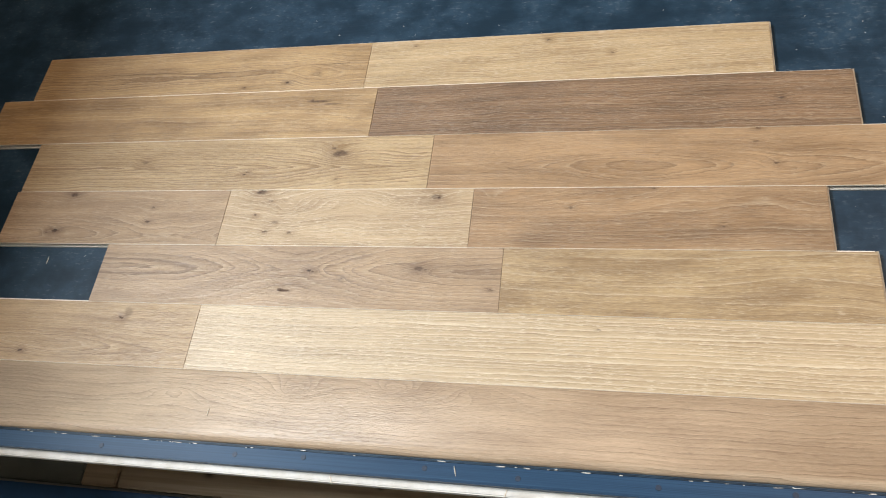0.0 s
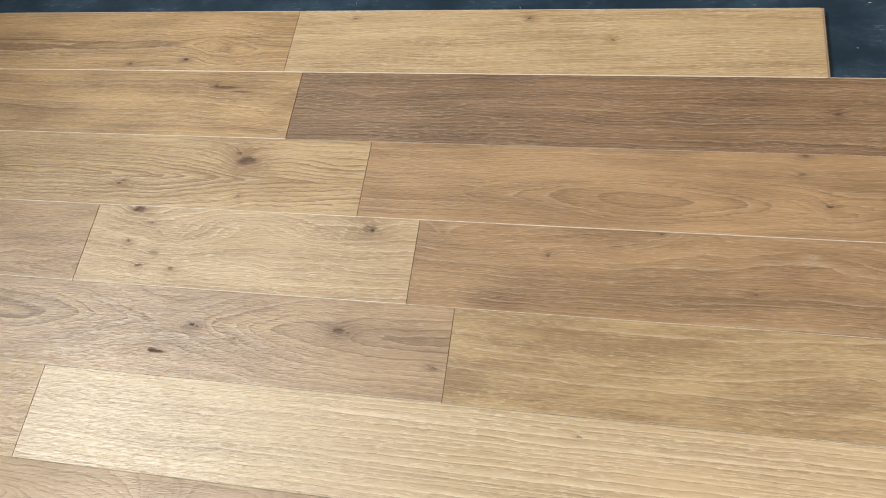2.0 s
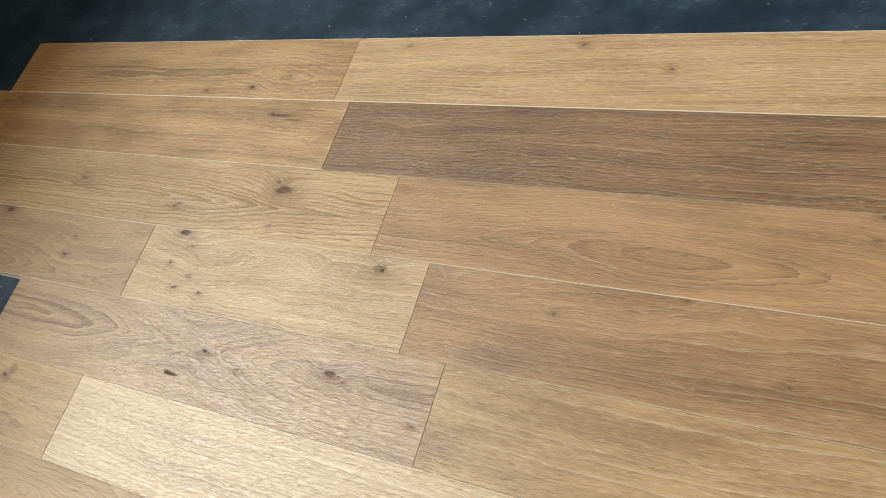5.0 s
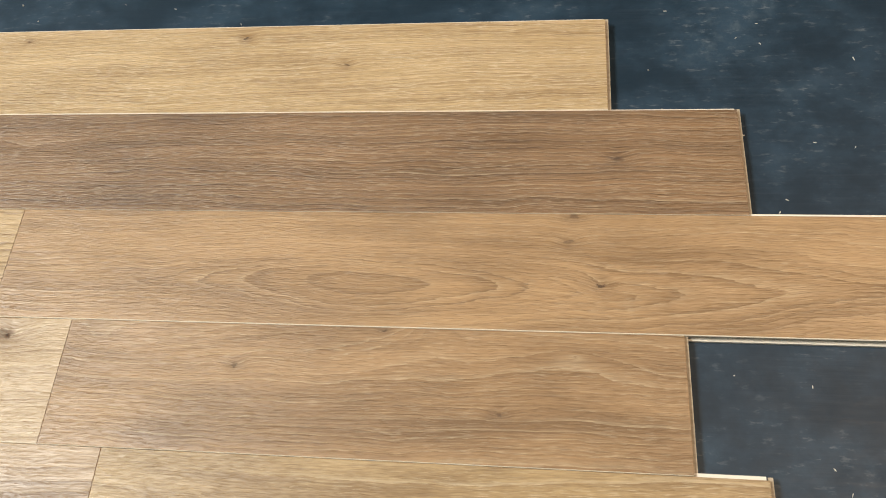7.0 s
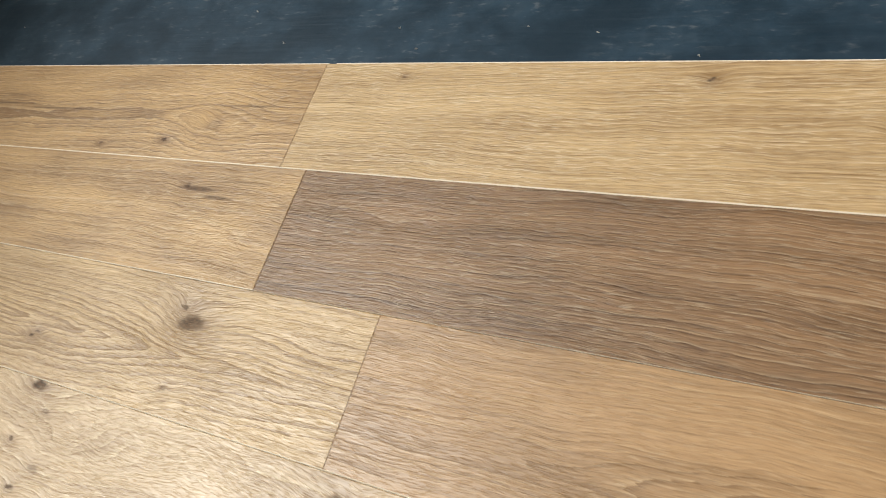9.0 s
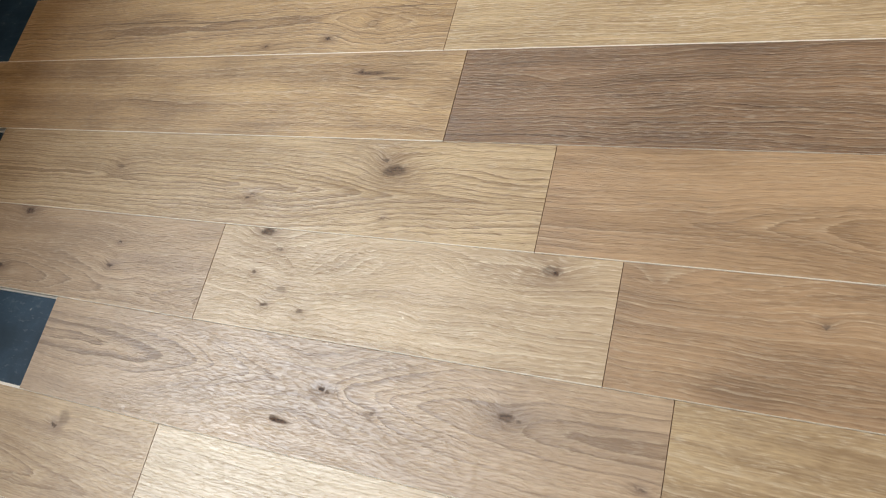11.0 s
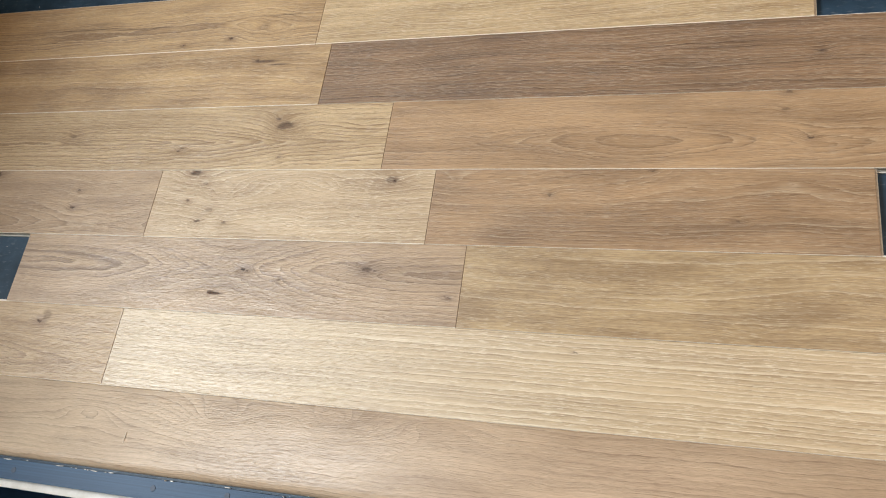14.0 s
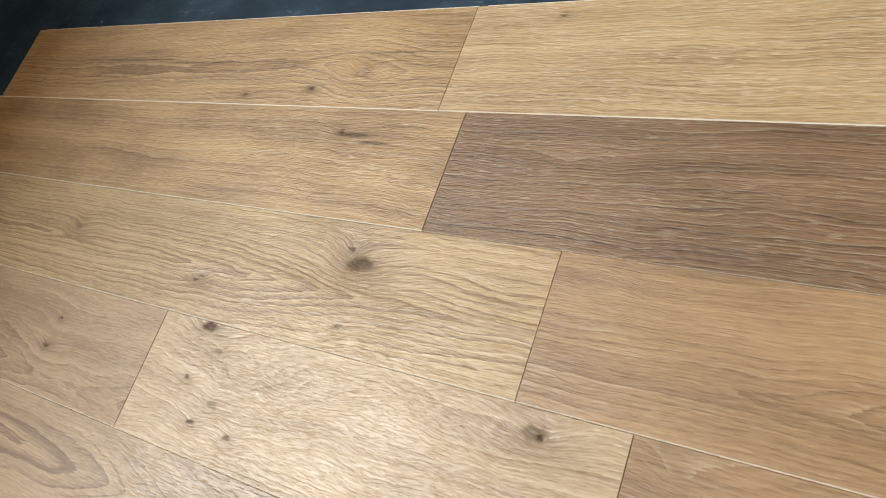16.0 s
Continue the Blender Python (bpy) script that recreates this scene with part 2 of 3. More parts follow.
def plain_wood(name, light, dark, rough=0.6, rings=60, knots=(), gloss=0.4):
    n = Nodes(name)
    p = n.place()
    x, y, z = n.split(p)
    across = n.math("ADD", y, z)
    for kx, ky, r in knots:
        d = n.vmath("SUBTRACT", p, (kx, ky, 0))
        d = n.vmath("MULTIPLY", d, (0.4 / r, 0.8 / r, 0))
        across = n.math("MULTIPLY_ADD", n.math("EXPONENT", n.math("MULTIPLY", n.vmath("DOT_PRODUCT", d, d), -1.0)), r * 1.5, across)
    g = n.noise(n.join(n.math("MULTIPLY", x, 2.0), n.math("MULTIPLY", across, rings), 4.0), 1.0, 3.0, 0.6)
    fine = n.noise(n.join(n.math("MULTIPLY", x, 20.0), n.math("MULTIPLY", across, 600.0), 1.0), 1.0, 2.0)
    tone = n.math("MULTIPLY_ADD", n.span(g, 0.35, 0.68), 0.7, n.math("MULTIPLY", fine, 0.3), clamp=True)
    colour = n.mix(tone, light, dark)
    for kx, ky, r in knots:
        d = n.vmath("MULTIPLY", n.vmath("SUBTRACT", p, (kx, ky, 0)), (0.8 / r, 1 / r, 0))
        colour = n.mix(n.math("EXPONENT", n.math("MULTIPLY", n.vmath("DOT_PRODUCT", d, d), -1.0)), colour, (0.05, 0.025, 0.015))
    return n.done(colour, rough, n.bump(fine, 0.3, 0.0005), Specular_IOR_Level=gloss)


def paint_black():
    """Blue-black brushed paint, scuffed and dusty."""
    n = Nodes("blue_black_paint")
    p = n.place()
    x, y, z = n.split(p)
    brush = n.noise(n.join(n.math("MULTIPLY", x, 9.0), n.math("MULTIPLY", y, 260.0), 2.0), 1.0, 3.0, 0.6)
    smear = n.noise(n.join(n.math("MULTIPLY", x, 9.0), n.math("MULTIPLY", y, 11.0), 5.0), 1.0, 6.0, 0.62)
    dust = n.noise(p, 55.0, 6.0, 0.7)
    scuff = n.noise(n.join(n.math("MULTIPLY", x, 60.0), n.math("MULTIPLY", y, 170.0), 9.0), 1.0, 3.0, 0.65)
    colour = n.mix(n.span(smear, 0.35, 0.72), (0.006, 0.024, 0.042), (0.023, 0.060, 0.097))
    colour = n.mix(n.math("MULTIPLY", n.span(brush, 0.5, 0.75), 0.15), colour, (0.045, 0.070, 0.10))
    veil = n.math("MULTIPLY", n.span(smear, 0.48, 0.75), n.span(dust, 0.45, 0.72))
    colour = n.mix(n.math("MULTIPLY", veil, 0.5), colour, (0.12, 0.165, 0.19))
    mark = n.math("MULTIPLY", n.span(scuff, 0.56, 0.70), n.span(smear, 0.42, 0.58))
    colour = n.mix(n.math("MULTIPLY", mark, 0.3), colour, (0.22, 0.25, 0.27))
    rough = n.math("MULTIPLY_ADD", dust, 0.25, n.math("MULTIPLY_ADD", brush, 0.15, 0.30))
    return n.done(colour, rough, n.bump(n.math("ADD", brush, n.math("MULTIPLY", dust, 0.5)), 0.25, 0.0006), Specular_IOR_Level=0.35)


def mottled(name, a, b, scale, rough, bump=0.2, gloss=0.5):
    n = Nodes(name)
    p = n.place()
    f = n.noise(p, scale, 6.0, 0.62)
    g = n.noise(p, scale * 14, 3.0)
    colour = n.mix(n.math("MULTIPLY_ADD", g, 0.3, n.math("MULTIPLY", n.span(f, 0.3, 0.7), 0.7), clamp=True), a, b)
    return n.done(colour, rough, n.bump(g, bump, 0.001), Specular_IOR_Level=gloss)


# bare pale wood, whitened so that plank arrises seem to catch light
PALE_EDGE = plain_wood("pale_wood_lit_arris", (0.93, 0.88, 0.76), (0.84, 0.74, 0.58), 0.65, 300)
DARK_EDGE = plain_wood("stained_end_grain", (0.33, 0.21, 0.12), (0.24, 0.145, 0.08), 0.6, 300)
CORE = plain_wood("plywood_core", (0.92, 0.88, 0.80), (0.82, 0.75, 0.64), 0.7, 900)
END_LIP = plain_wood("end_tongue_wood", (0.54, 0.46, 0.35), (0.40, 0.32, 0.23), 0.65, 300)
BLACK = paint_black()
WHITE_EDGE = mottled("bare_primed_edge", (0.80, 0.79, 0.74), (0.60, 0.57, 0.50), 30.0, 0.6)
PINE = plain_wood("knotty_pine", (0.66, 0.50, 0.32), (0.47, 0.31, 0.18), 0.55, 70, [(0.62, 0.05, 0.006), (0.84, 0.045, 0.007), (1.07, 0.075, 0.008), (0.95, 0.03, 0.006), (0.3, 0.08, 0.012), (0.22, 0.05, 0.01), (1.4, 0.06, 0.007)])
CHIP = mottled("white_paint_chip", (0.82, 0.81, 0.76), (0.70, 0.66, 0.58), 200.0, 0.6)
BLUE = mottled("blue_gloss_paint", (0.025, 0.085, 0.20), (0.035, 0.11, 0.24), 8.0, 0.4, gloss=0.2)
# brushed blue paint, made bluer to carry the reflected sky in its colour
STRIP = plain_wood("blue_paint_with_sky_tint", (0.010, 0.042, 0.090), (0.022, 0.078, 0.150), 0.45, 420, gloss=0.25)
PLUG = mottled("painted_screw_plug", (0.008, 0.022, 0.048), (0.012, 0.032, 0.065), 90.0, 0.5)
WALL = mottled("grey_brown_plaster", (0.36, 0.34, 0.31), (0.30, 0.28, 0.26), 2.0, 0.85)
DARK_WALL = mottled("dark_brown_boarding", (0.075, 0.065, 0.055), (0.05, 0.045, 0.04), 2.0, 0.8)
GREY_BOARD = mottled("grey_green_board", (0.25, 0.25, 0.20), (0.18, 0.18, 0.15), 6.0, 0.7)
CONCRETE = mottled("grey_concrete", (0.30, 0.29, 0.27), (0.22, 0.215, 0.20), 3.0, 0.75)
CEILING = mottled("white_ceiling_board", (0.76, 0.76, 0.74), (0.70, 0.70, 0.68), 2.0, 0.9)


# ---- mesh helpers ----
def box(bm, x0, x1, y0, y1, z0, z1, slot=0):
    v = [bm.verts.new((x, y, z)) for x in (x0, x1) for y in (y0, y1) for z in (z0, z1)]
    for q in ((0, 1, 3, 2), (4, 6, 7, 5), (0, 4, 5, 1), (2, 3, 7, 6), (0, 2, 6, 4), (1, 5, 7, 3)):
        bm.faces.new([v[i] for i in q]).material_index = slot
    return v


def eased(bm, x0, x1, y0, y1, z0, z1, r):
    """A box with bevelled edges."""
    v = box(bm, x0, x1, y0, y1, z0, z1)
    edges = {e for a in v for e in a.link_edges}
    bmesh.ops.bevel(bm, geom=list(edges), offset=r, segments=2, affect="EDGES")


def part(name, bm, materials, parent=None, label=""):
    me = bpy.data.meshes.new(name)
    bmesh.ops.recalc_face_normals(bm, faces=bm.faces)
    bm.to_mesh(me)
    bm.free()
    for m in materials if isinstance(materials, (list, tuple)) else [materials]:
        me.materials.append(m)
    ob = new(name, me)
    ob.parent = parent
    return tagged(ob, label)


def made(name, build, materials, parent=None, label=""):
    bm = bmesh.new()
    build(bm)
    return part(name, bm, materials, parent, label)


# ---- the room ----
X0, X1, Y0, Y1, H = ROOM
tagged(made("floor", lambda b: box(b, X0 - 0.2, X1 + 0.2, Y0 - 0.2, Y1 + 0.2, -0.2, 0), CONCRETE), "bare grey concrete workshop floor", "floor", kind="structure")
for name, dims in (("wall_north", (X0 - 0.2, X1 + 0.2, Y1, Y1 + 0.2)), ("wall_south", (X0 - 0.2, X1 + 0.2, Y0 - 0.2, Y0)), ("wall_west", (X0 - 0.2, X0, Y0, Y1)), ("wall_east", (X1, X1 + 0.2, Y0, Y1))):
    dark_wall = name in ("wall_north", "wall_west")
    tagged(made(name, lambda b: box(b, *dims, 0, H), DARK_WALL if dark_wall else WALL), "plain dark brown boarded workshop wall" if dark_wall else "plain grey-brown plastered workshop wall", "wall", kind="structure")


# unseen screen, added to hold the cool rooflight off the table's left end
tagged(made("shade_screen", lambda b: box(b, -1.70, -1.58, -0.6, Y1, 0, 2.09), DARK_WALL), "added dark brown screen beyond the table's end, shading its left part", "wall", kind="structure")


def ceiling(bm):
    xs = sorted({X0 - 0.2, X1 + 0.2, *(c for cx, cy, wx, wy, w, tint in CEILING_LAMPS for c in (cx - wx / 2, cx + wx / 2))})
    for a, b in zip(xs, xs[1:]):
        holes = sorted((cy - wy / 2, cy + wy / 2) for cx, cy, wx, wy, w, tint in CEILING_LAMPS if abs((a + b) / 2 - cx) < wx / 2)
        y = Y0 - 0.2
        for h0, h1 in holes + [(Y1 + 0.2, None)]:
            box(bm, a, b, y, h0, H, H + 0.15)
            y = h1


tagged(made("ceiling", ceiling, CEILING), "plain white boarded ceiling with openings for the rooflight and the added fill", "ceiling", kind="structure")

# ---- the work table ----
table = tagged(new("work_table"), "pine-framed work table with pale edge batten and low shelf", "table")
table.location = (-1.38, -0.03, 0)
TL, TD = 2.44, 1.22
UNDER = BOARD - 0.018


def table_part(name, dims, material, label="", r=0.003):
    x0, x1, y0, y1, z0, z1 = dims
    ob = made(name, lambda b: eased(b, 0, x1 - x0, 0, y1 - y0, 0, z1 - z0, r), material, table, label)
    ob.location = (x0, y0, z0)
    return ob


table_part("front_rail", (0.05, TL - 0.05, 0.016, 0.054, UNDER - 0.089, UNDER), PINE)
table_part("back_rail", (0.05, TL - 0.05, TD - 0.09, TD - 0.052, UNDER - 0.089, UNDER), PINE)
table_part("edge_batten", (0, TL, -0.0125, 0.0155, UNDER - 0.018, UNDER - 0.0005), WHITE_EDGE, "bare whitish batten under the board's edge", 0.002)
for x in (0.05, TL / 2, TL - 0.09):
    table_part("cross_rail", (x, x + 0.038, 0.056, TD - 0.092, UNDER - 0.089, UNDER), PINE)
for x in (0.09, TL - 0.18):
    for y in (0.056, TD - 0.182):
        table_part("leg", (x, x + 0.089, y, y + 0.089, 0, UNDER - 0.0895), PINE)
SHELF = 0.40
for y in (0.15, TD - 0.19):
    table_part("shelf_bearer", (0.05, TL - 0.05, y, y + 0.038, SHELF - 0.11, SHELF - 0.0225), PINE)
table_part("shelf_plank", (0.035, 0.448, 0.001, 0.154, SHELF - 0.022, SHELF - 0.004), GREY_BOARD, "dull grey-green painted board")
table_part("shelf_plank", (0.451, 0.541, 0.001, 0.154, SHELF - 0.022, SHELF), PINE, "knotty unpainted pine offcut")
table_part("shelf_plank", (0.545, TL - 0.04, 0.001, 0.154, SHELF - 0.022, SHELF - 0.001), PINE, "knotty unpainted pine board")
for i in range(1, 6):
    table_part("shelf_plank", (0.03 + 0.011 * (i % 3), TL - 0.04, 0.012 + i * 0.146, 0.012 + i * 0.146 + 0.142, SHELF - 0.022, SHELF), PINE, "knotty unpainted pine board")
table_part("lower_rail", (0.05, TL - 0.05, -0.085, -0.008, SHELF - 0.06, SHELF + 0.012), BLUE, "blue painted lower front rail")

# ---- the painted sheet ----
sheet = tagged(new("plywood_sheet"), "blue-black painted plywood sheet, scuffed, lying on the table", "board")
sheet.location = (-1.38, -0.03, UNDER)
made("panel", lambda b: eased(b, 0, TL, 0.0305, TD, 0, 0.018, 0.0015), BLACK, sheet)
table_part("front_batten", (0, TL, 0, 0.030, UNDER, BOARD - 0.0005), STRIP, "blue painted front batten, sky reflection in its colour, with filled screw holes", 0.0015)


def plug(bm):
    bmesh.ops.create_cone(bm, cap_ends=True, segments=20, radius1=0.0046, radius2=0.0042, depth=0.0008)


for x in (-0.62, -0.362, -0.238, -0.03, 0.12, 0.33, 0.52):
    ob = made("screw_plug", plug, PLUG, table)
    ob.location = (x + 1.38, 0.017 - 0.004 * math.sin(x * 9), BOARD - 0.0002)


# ---- the oak planks ----
def veneer(bm, long, wide, nose, arris):
    """Slots: 0 face, 1 pale long arris with its caught light painted in, 2 dark ends."""
    b, d, z0, z1, e = arris, 0.0007, 0.0105, THICK, 0.0004
    if nose:
        prof = [(0.020 - 0.020 * math.cos(a), 0.0138 * math.sin(a) + 0.0002) for a in np.linspace(0, math.pi / 2, 11)]
        prof += [(wide - b, z1), (wide, z1 - d), (wide, z0), (0.0205, z0), (0.0205, 0.0002)]
    else:
        prof = [(0, z0), (0, z1 - d), (b, z1), (wide - b * 0.6, z1), (wide, z1 - d), (wide, z0)]
    m = len(prof)
    ends = []
    for x, drop in ((0.0002, d), (e, 0), (long - e, 0), (long - 0.0002, d)):
        ends.append([bm.verts.new((x, y, z - (drop if z > z1 - d else 0))) for y, z in prof])
    for k in range(3):
        for i in range(m):
            j = (i + 1) % m
            f = bm.faces.new((ends[k][i], ends[k + 1][i], ends[k + 1][j], ends[k][j]))
            if k != 1:
                f.material_index = 2
            elif not nose and i in (0, 1):
                f.material_index = 1
            f.smooth = nose and k == 1 and i < 11
    for ring in (ends[0], ends[3]):
        bm.faces.new(ring).material_index = 2


def core(bm, long, wide, nose):
    a = 0.021 if nose else 0.0004
    g = a if nose else 0.0065
    box(bm, 0.0005, long - 0.0006, a if nose else -0.0018, wide - 0.0042, 0, 0.0036)
    box(bm, 0.0005, long - 0.0006, a, wide - 0.0003, 0.0036, 0.0074)
    box(bm, 0.0065, long - 0.0006, g, wide - 0.0003, 0.0074, 0.0105)


def plank(x0, x1, row, lift, label, nose=False, arris=0.0009, **look_of):
    y0 = (7 - row) * WIDE + (0.004 if nose else 0.0002)
    wide = (8 - row) * WIDE - 0.0002 - y0
    long = x1 - x0
    thing = tagged(new("oak_plank"), label.replace("floor plank", "plank"), "plank", "oak planks laid in rows")
    thing.location = (x0, y0, BOARD + lift * 0.5)
    face = oak((x0, y0), **look_of)
    made("veneer", lambda b: veneer(b, long, wide, nose, arris), [face, PALE_EDGE, DARK_EDGE], thing)
    made("plywood_core", lambda b: core(b, long, wide, nose), CORE, thing, "pale plywood core with a groove")
    made("tongue", lambda b: box(b, 0.008, long - 0.002, wide - 0.0002, wide + 0.0036, 0.0078, 0.0101), CORE, thing, "pale machined long tongue")
    made("end_tongue", lambda b: box(b, long - 0.0005, long + 0.0036, 0.022 if nose else 0.001, wide + 0.0030, 0.0079, 0.0100), END_LIP, thing, "narrow machined end tongue")
    return thing


HONEY = dict(light=(0.565, 0.362, 0.172), dark=(0.25, 0.138, 0.056))
STRAW = dict(light=(0.60, 0.424, 0.232), dark=(0.29, 0.172, 0.076))
TAN = dict(light=(0.493, 0.304, 0.157), dark=(0.260, 0.148, 0.069))
UMBER = dict(light=(0.305, 0.174, 0.089), dark=(0.108, 0.054, 0.025))
PINKISH = dict(light=(0.5, 0.335, 0.193), dark=(0.245, 0.147, 0.077))

# row 1, farthest
plank(-1.082, -0.262, 1, 0.0, "honey oak floor plank with long dark cracks and a pale knot", seed=1.0, rings=(190, 0.42), wobble=0.03, **HONEY,
      heartline=(0.81, 0.012), swells=[(-0.376, 0.05, -0.012)],
      knots=[(-0.376, 0.808, 0.007, 0.25), (-0.441, 0.786, 0.0042, 0.95), (-0.541, 0.777, 0.003, 0.8)],
      streaks=[(-0.79, 0.828, 0.075, 0.0016, 0.55), (-0.66, 0.822, 0.06, 0.0016, 0.55), (-0.34, 0.833, 0.04, 0.0013, 0.5), (-0.75, 0.842, 0.05, 0.0012, 0.35), (-0.83, 0.80, 0.05, 0.0012, 0.3)])
plank(-0.262, 0.549, 1, 0.0003, "straw-coloured oak floor plank with fine even grain", seed=2.0, rings=(210, 0.06), even=0.4, wobble=0.025, slope=-0.03, fleck=0.6, blotch=0.3, pale_glint=0.8, grain=(360, 0.8), **STRAW,
      arches=[(-0.25, 0.90, 0.12, 0.05, 0.07)], knots=[(0.123, 0.871, 0.0035, 0.8), (0.251, 0.829, 0.0032, 0.7), (-0.161, 0.872, 0.003, 0.6)])
# row 2
plank(-1.160, -0.229, 2, 0.0004, "plain honey oak floor plank with one dark slit knot", arris=0.0008, seed=3.0, rings=(90, 0.12), wobble=0.02, **HONEY, blotch=0.55,
      arches=[(-0.26, 0.679, 0.055, 0.022, 0.035)], knots=[(-0.372, 0.733, 0.004, 0.6)],
      streaks=[(-0.355, 0.730, 0.022, 0.0028, 0.75), (-0.325, 0.722, 0.018, 0.0022, 0.6), (-0.29, 0.742, 0.03, 0.0015, 0.35)])
plank(-0.229, 0.683, 2, 0.0001, "dark umber oak floor plank with wavy grain", arris=0.0003, seed=4.0, rings=(190, 0.26), wobble=0.022, pale_glint=0.38, fleck=0.5, even=0.5, wave=0.011, grain=(400, 0.52), **UMBER,
      arches=[(-0.11, 0.718, 0.09, 0.022, 0.03), (0.06, 0.69, 0.12, 0.03, -0.02)], knots=[(0.557, 0.700, 0.005, 0.55)])
# row 3
plank(-1.006, -0.091, 3, 0.0, "straw oak floor plank with a large dark knot", arris=0.0008, seed=5.0, rings=(180, 0.85), wobble=0.018, grain=(330, 0.7), **STRAW,
      heartline=(0.562, 0.004), swells=[(-0.06, 0.30, 0.037)],
      knots=[(-0.281, 0.594, 0.0135, 0.85), (-0.297, 0.608, 0.004, 0.7), (-0.482, 0.546, 0.004, 0.9), (-0.475, 0.551, 0.003, 0.7), (-0.721, 0.579, 0.007, 0.4), (-0.278, 0.533, 0.003, 0.5)])
plank(-0.091, 0.96, 3, 0.0005, "warm tan oak floor plank with long cathedral grain", arris=0.0008, seed=6.0, rings=(130, 0.30), wobble=0.03, pale_glint=0.25, blotch=0.5, **TAN,
      heartline=(0.551, 0.008), swells=[(0.31, 0.16, -0.030), (0.90, 0.26, 0.036)],
      knots=[(0.537, 0.557, 0.0038, 0.85), (0.512, 0.632, 0.0042, 0.6), (0.506, 0.603, 0.004, 0.45)])
# row 4
plank(-1.012, -0.501, 4, 0.0003, "tan oak floor plank with small dark knots", arris=0.0009, seed=7.0, rings=(140, 0.22), wobble=0.028, **PINKISH,
      heartline=(0.405, 0.010), swells=[(-0.62, 0.18, 0.03)],
      knots=[(-0.666, 0.467, 0.003, 0.85), (-0.667, 0.434, 0.0042, 0.85), (-0.866, 0.500, 0.0075, 0.9), (-0.879, 0.412, 0.0065, 0.95), (-0.9, 0.407, 0.003, 0.5)])
plank(-0.501, 0.002, 4, 0.0, "pale oak floor plank with a cluster of knots", arris=0.0009, seed=8.0, rings=(120, 0.14), wobble=0.026, wave=0.018, pale_glint=0.9, light=(0.60, 0.435, 0.262), dark=(0.32, 0.2, 0.105), fleck=0.4,
      arches=[(-0.37, 0.462, 0.06, 0.04, 0.07), (-0.25, 0.485, 0.06, 0.022, -0.05), (-0.15, 0.48, 0.05, 0.025, 0.045)],
      knots=[(-0.432, 0.503, 0.0095, 0.95), (-0.407, 0.482, 0.005, 0.5), (-0.434, 0.450, 0.0042, 0.75), (-0.404, 0.412, 0.0045, 0.75), (-0.388, 0.433, 0.006, 0.4), (-0.353, 0.410, 0.0058, 0.6), (-0.068, 0.490, 0.0105, 0.6), (-0.064, 0.487, 0.0035, 0.6)])
plank(0.002, 0.612, 4, 0.0004, "brown-tan oak floor plank with pale flame figure", arris=0.0006, seed=9.0, rings=(120, 0.12), wobble=0.03, pale_glint=0.36, blotch=0.6, light=(0.445, 0.270, 0.138), dark=(0.217, 0.122, 0.058),
      arches=[(0.38, 0.51, 0.07, 0.035, -0.06), (0.51, 0.485, 0.06, 0.025, -0.035), (0.04, 0.49, 0.06, 0.025, 0.04)],
      knots=[(0.184, 0.466, 0.0035, 0.6), (0.443, 0.427, 0.003, 0.5), (0.329, 0.505, 0.0022, 0.8)])
# row 5
plank(-0.740, 0.068, 5, 0.0, "tan oak floor plank with nested cathedral arches and knots", arris=0.0007, seed=10.0, rings=(130, 0.48), wobble=0.016, pale_glint=0.3, gloss=0.95, grain=(300, 0.45), **PINKISH,
      heartline=(0.332, 0.008), swells=[(-0.33, 0.17, 0.050)],
      knots=[(-0.295, 0.330, 0.0042, 0.95), (-0.285, 0.328, 0.0025, 0.7), (-0.085, 0.337, 0.0075, 0.8), (-0.070, 0.335, 0.003, 0.6), (0.050, 0.298, 0.003, 0.7), (-0.228, 0.315, 0.003, 0.5)],
      streaks=[(-0.335, 0.287, 0.012, 0.0022, 0.95), (-0.345, 0.289, 0.005, 0.003, 0.7)])
plank(0.068, 0.674, 5, 0.0003, "mottled straw oak floor plank with cloudy figure", arris=0.0005, seed=12.0, rings=(60, 0.12), wobble=0.035, blotch=0.75, pale_glint=0.6, fleck=0.75, light=(0.509, 0.351, 0.181), dark=(0.286, 0.177, 0.083),
      arches=[(0.16, 0.344, 0.07, 0.025, 0.02), (0.36, 0.33, 0.10, 0.04, 0.02), (0.53, 0.32, 0.08, 0.03, -0.02)])
# row 6
plank(-1.18, -0.495, 6, 0.0004, "honey oak floor plank with cathedral figure and a split knot", arris=0.0006, seed=13.0, rings=(110, 0.24), wobble=0.028, light=(0.585, 0.405, 0.22), dark=(0.30, 0.18, 0.088), blotch=0.4,
      heartline=(0.166, 0.010), swells=[(-0.80, 0.24, -0.035)], knots=[(-0.655, 0.223, 0.0045, 0.85), (-0.85, 0.149, 0.0045, 0.9)],
      streaks=[(-0.643, 0.234, 0.007, 0.009, 0.4)])
plank(-0.495, 0.712, 6, 0.0, "long straw oak floor plank with strong straight brushed grain", arris=0.0006, seed=14.0, even=1.0, gloss=1.3, satin=0.37, wave=0.005, grain=(210, 0.35), rings=(135, 0.3), wobble=0.010, slope=0.012, pale_glint=1.25, fleck=0.5, blotch=0.2, light=(0.62, 0.455, 0.262), dark=(0.35, 0.225, 0.11),
      arches=[(-0.30, 0.165, 0.13, 0.05, 0.02)], knots=[(0.237, 0.230, 0.0018, 0.6)])
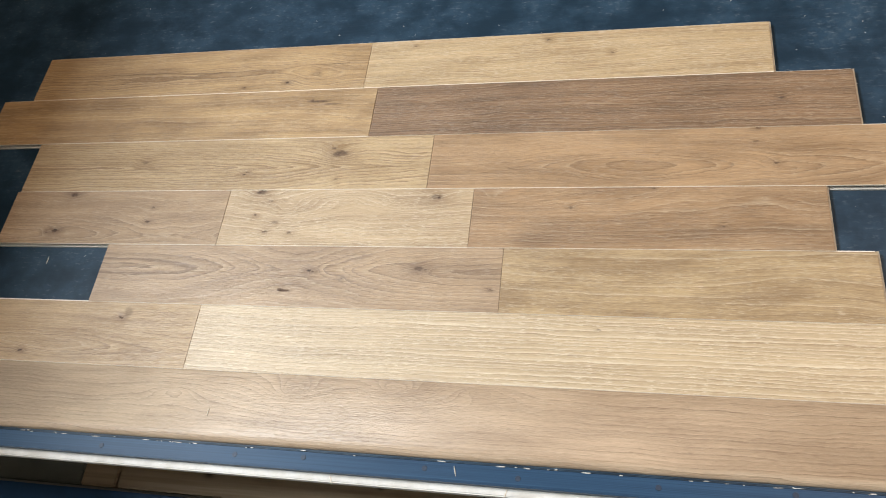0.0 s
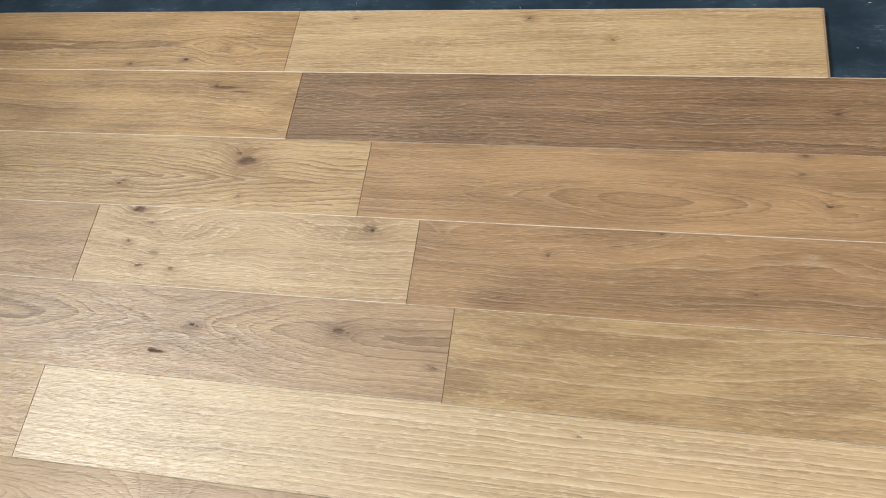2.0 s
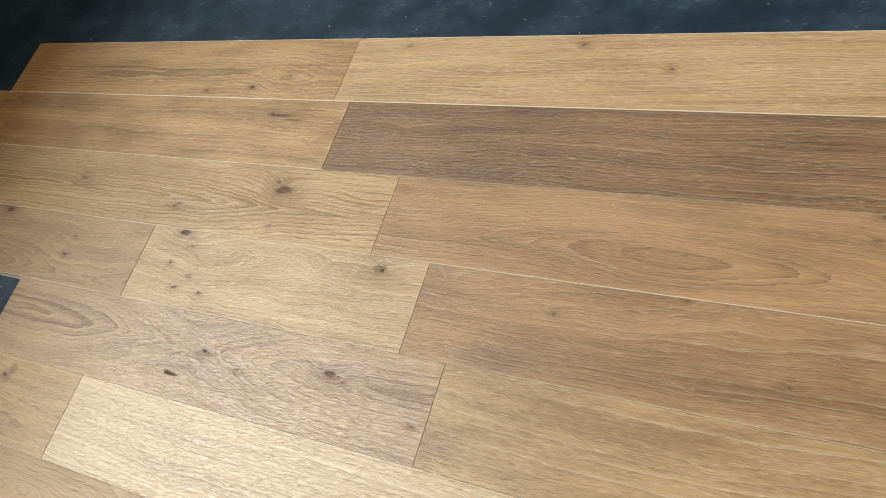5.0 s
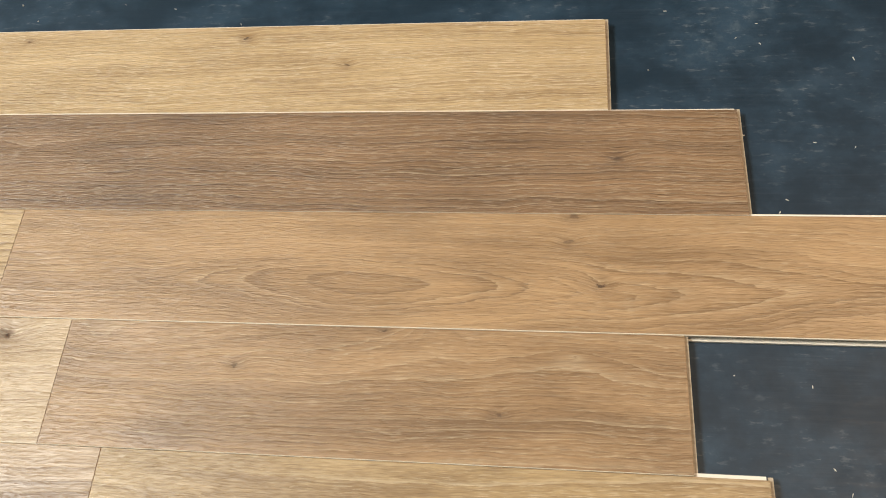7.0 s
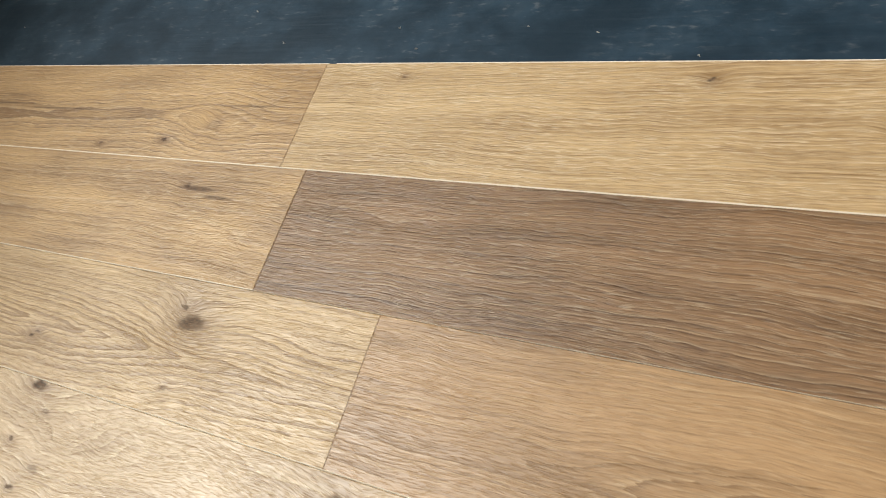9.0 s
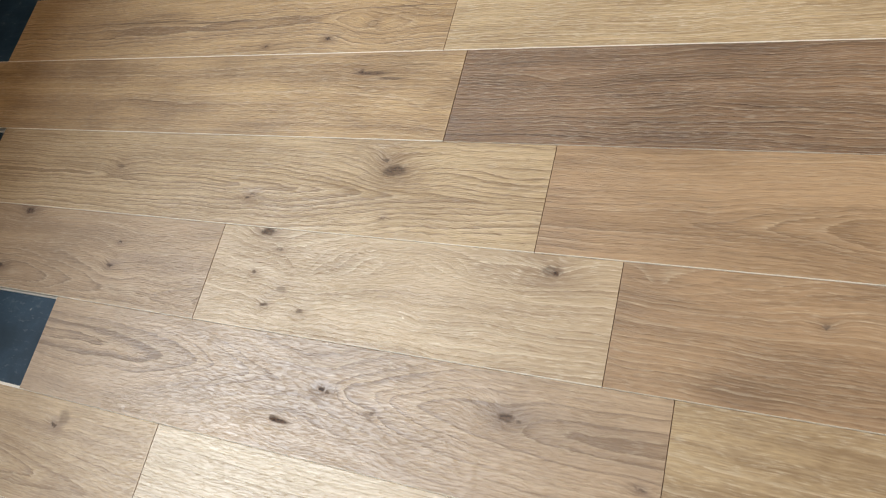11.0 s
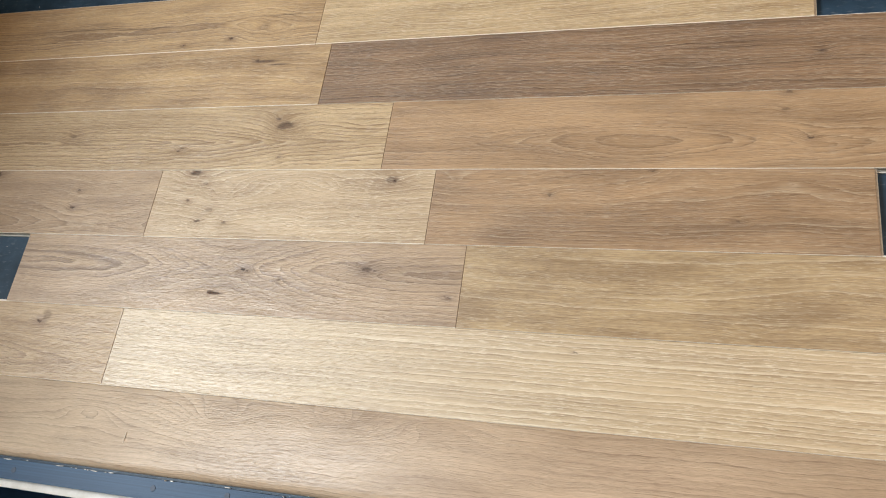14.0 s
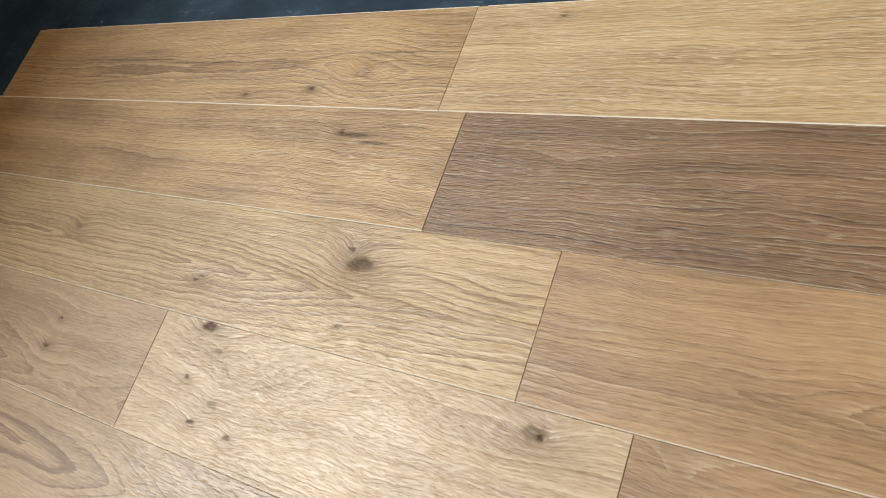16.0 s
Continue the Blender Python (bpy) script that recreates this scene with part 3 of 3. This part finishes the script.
# row 7, nearest, with the rounded nosing
plank(-1.02, 0.88, 7, 0.0002, "long pinkish oak nosing plank with rounded front edge", nose=True, seed=15.0, gloss=1.5, satin=0.42, grain=(340, 0.3), rings=(130, 0.26), wobble=0.022, blotch=0.45, pale_glint=0.3, light=(0.63, 0.455, 0.295), dark=(0.35, 0.228, 0.135),
      arches=[(-0.27, 0.10, 0.05, 0.03, 0.10), (-0.09, 0.112, 0.06, 0.025, 0.09), (-0.50, 0.085, 0.06, 0.022, -0.07), (0.05, 0.115, 0.06, 0.025, -0.07)])

# ---- small debris ----
rng = random.Random(4)


def flake(bm, x, y, z, long, wide, turn):
    c, s = math.cos(turn), math.sin(turn)
    ring = []
    for k in range(7):
        a = 2 * math.pi * k / 7
        r = rng.uniform(0.7, 1.1)
        u, v = math.cos(a) * long * r / 2, math.sin(a) * wide * r / 2
        ring.append((x + u * c - v * s, y + u * s + v * c))
    low = [bm.verts.new((a, b, z)) for a, b in ring]
    high = [bm.verts.new((x + (a - x) * 0.8, y + (b - y) * 0.8, z + 0.0006)) for a, b in ring]
    bm.faces.new(high)
    bm.faces.new(low[::-1])
    for k in range(7):
        j = (k + 1) % 7
        bm.faces.new((low[k], low[j], high[j], high[k]))


def chips(bm):
    for k in range(46):
        x = -0.85 + 1.6 * rng.random()
        flake(bm, x, 0.0005 + rng.uniform(-0.0015, 0.001), BOARD + 0.0002, rng.choice((0.004, 0.007, 0.012, 0.02)), rng.uniform(0.0008, 0.0022), rng.uniform(-0.08, 0.08))


def specks(bm):
    spots = [(0.619, 0.911), (0.816, 0.838), (0.596, 0.826), (0.608, 0.773), (0.761, 0.729), (0.724, 0.467), (-0.881, 0.348), (-0.797, 0.36), (-0.203, 0.946), (-0.173, 0.918), (0.012, 0.933)]
    for k in range(40):
        spots.append((rng.uniform(0.56, 1.0), rng.uniform(0.28, 1.1)) if k < 24 else (rng.uniform(-1.2, 0.6), rng.uniform(0.9, 1.15)))
    for x, y in spots:
        flake(bm, x, y, BOARD + 0.0002, rng.uniform(0.001, 0.0055), rng.uniform(0.0006, 0.0012), rng.uniform(0, 3.1))


tagged(made("paint_chips", chips, CHIP), "small white chips of paint along the plank's nosing", "paint chips", kind="stuff")
tagged(made("sawdust_specks", specks, CHIP), "scattered pale sawdust specks on the painted sheet", "sawdust", kind="stuff")


def splinter(bm):
    for y, r in ((-0.008, 0.0002), (-0.002, 0.0007), (0.005, 0.0006), (0.009, 0.0002)):
        for k in range(5):
            bm.verts.new((r * math.cos(k * 1.2566) + 0.06 * y, y, r * math.sin(k * 1.2566) + 0.0007))
    bm.verts.ensure_lookup_table()
    for i in range(3):
        for k in range(5):
            j = (k + 1) % 5
            bm.faces.new([bm.verts[i * 5 + k], bm.verts[i * 5 + j], bm.verts[i * 5 + 5 + j], bm.verts[i * 5 + 5 + k]])


ob = tagged(made("wood_splinter", splinter, PALE_EDGE), "tiny pale wood splinter lying on the nosing plank", "splinter")
ob.location = (-0.423, 0.052, TOP + 0.0003)
for x, y, z, turn in ((-0.19, -0.039, UNDER - 0.0002, 25), (0.10, -0.0375, UNDER - 0.0002, -15), (0.02, -0.013, BOARD - 0.0002, 20), (-0.881, 0.348, BOARD + 0.0002, 4)):
    chip = copy_thing(ob, pose(x, y, z, 0, 0, turn))
    tagged(chip, "tiny pale wood splinter lying on the blue paint" if z > UNDER + 0.01 else "tiny pale wood splinter lying on the edge batten")
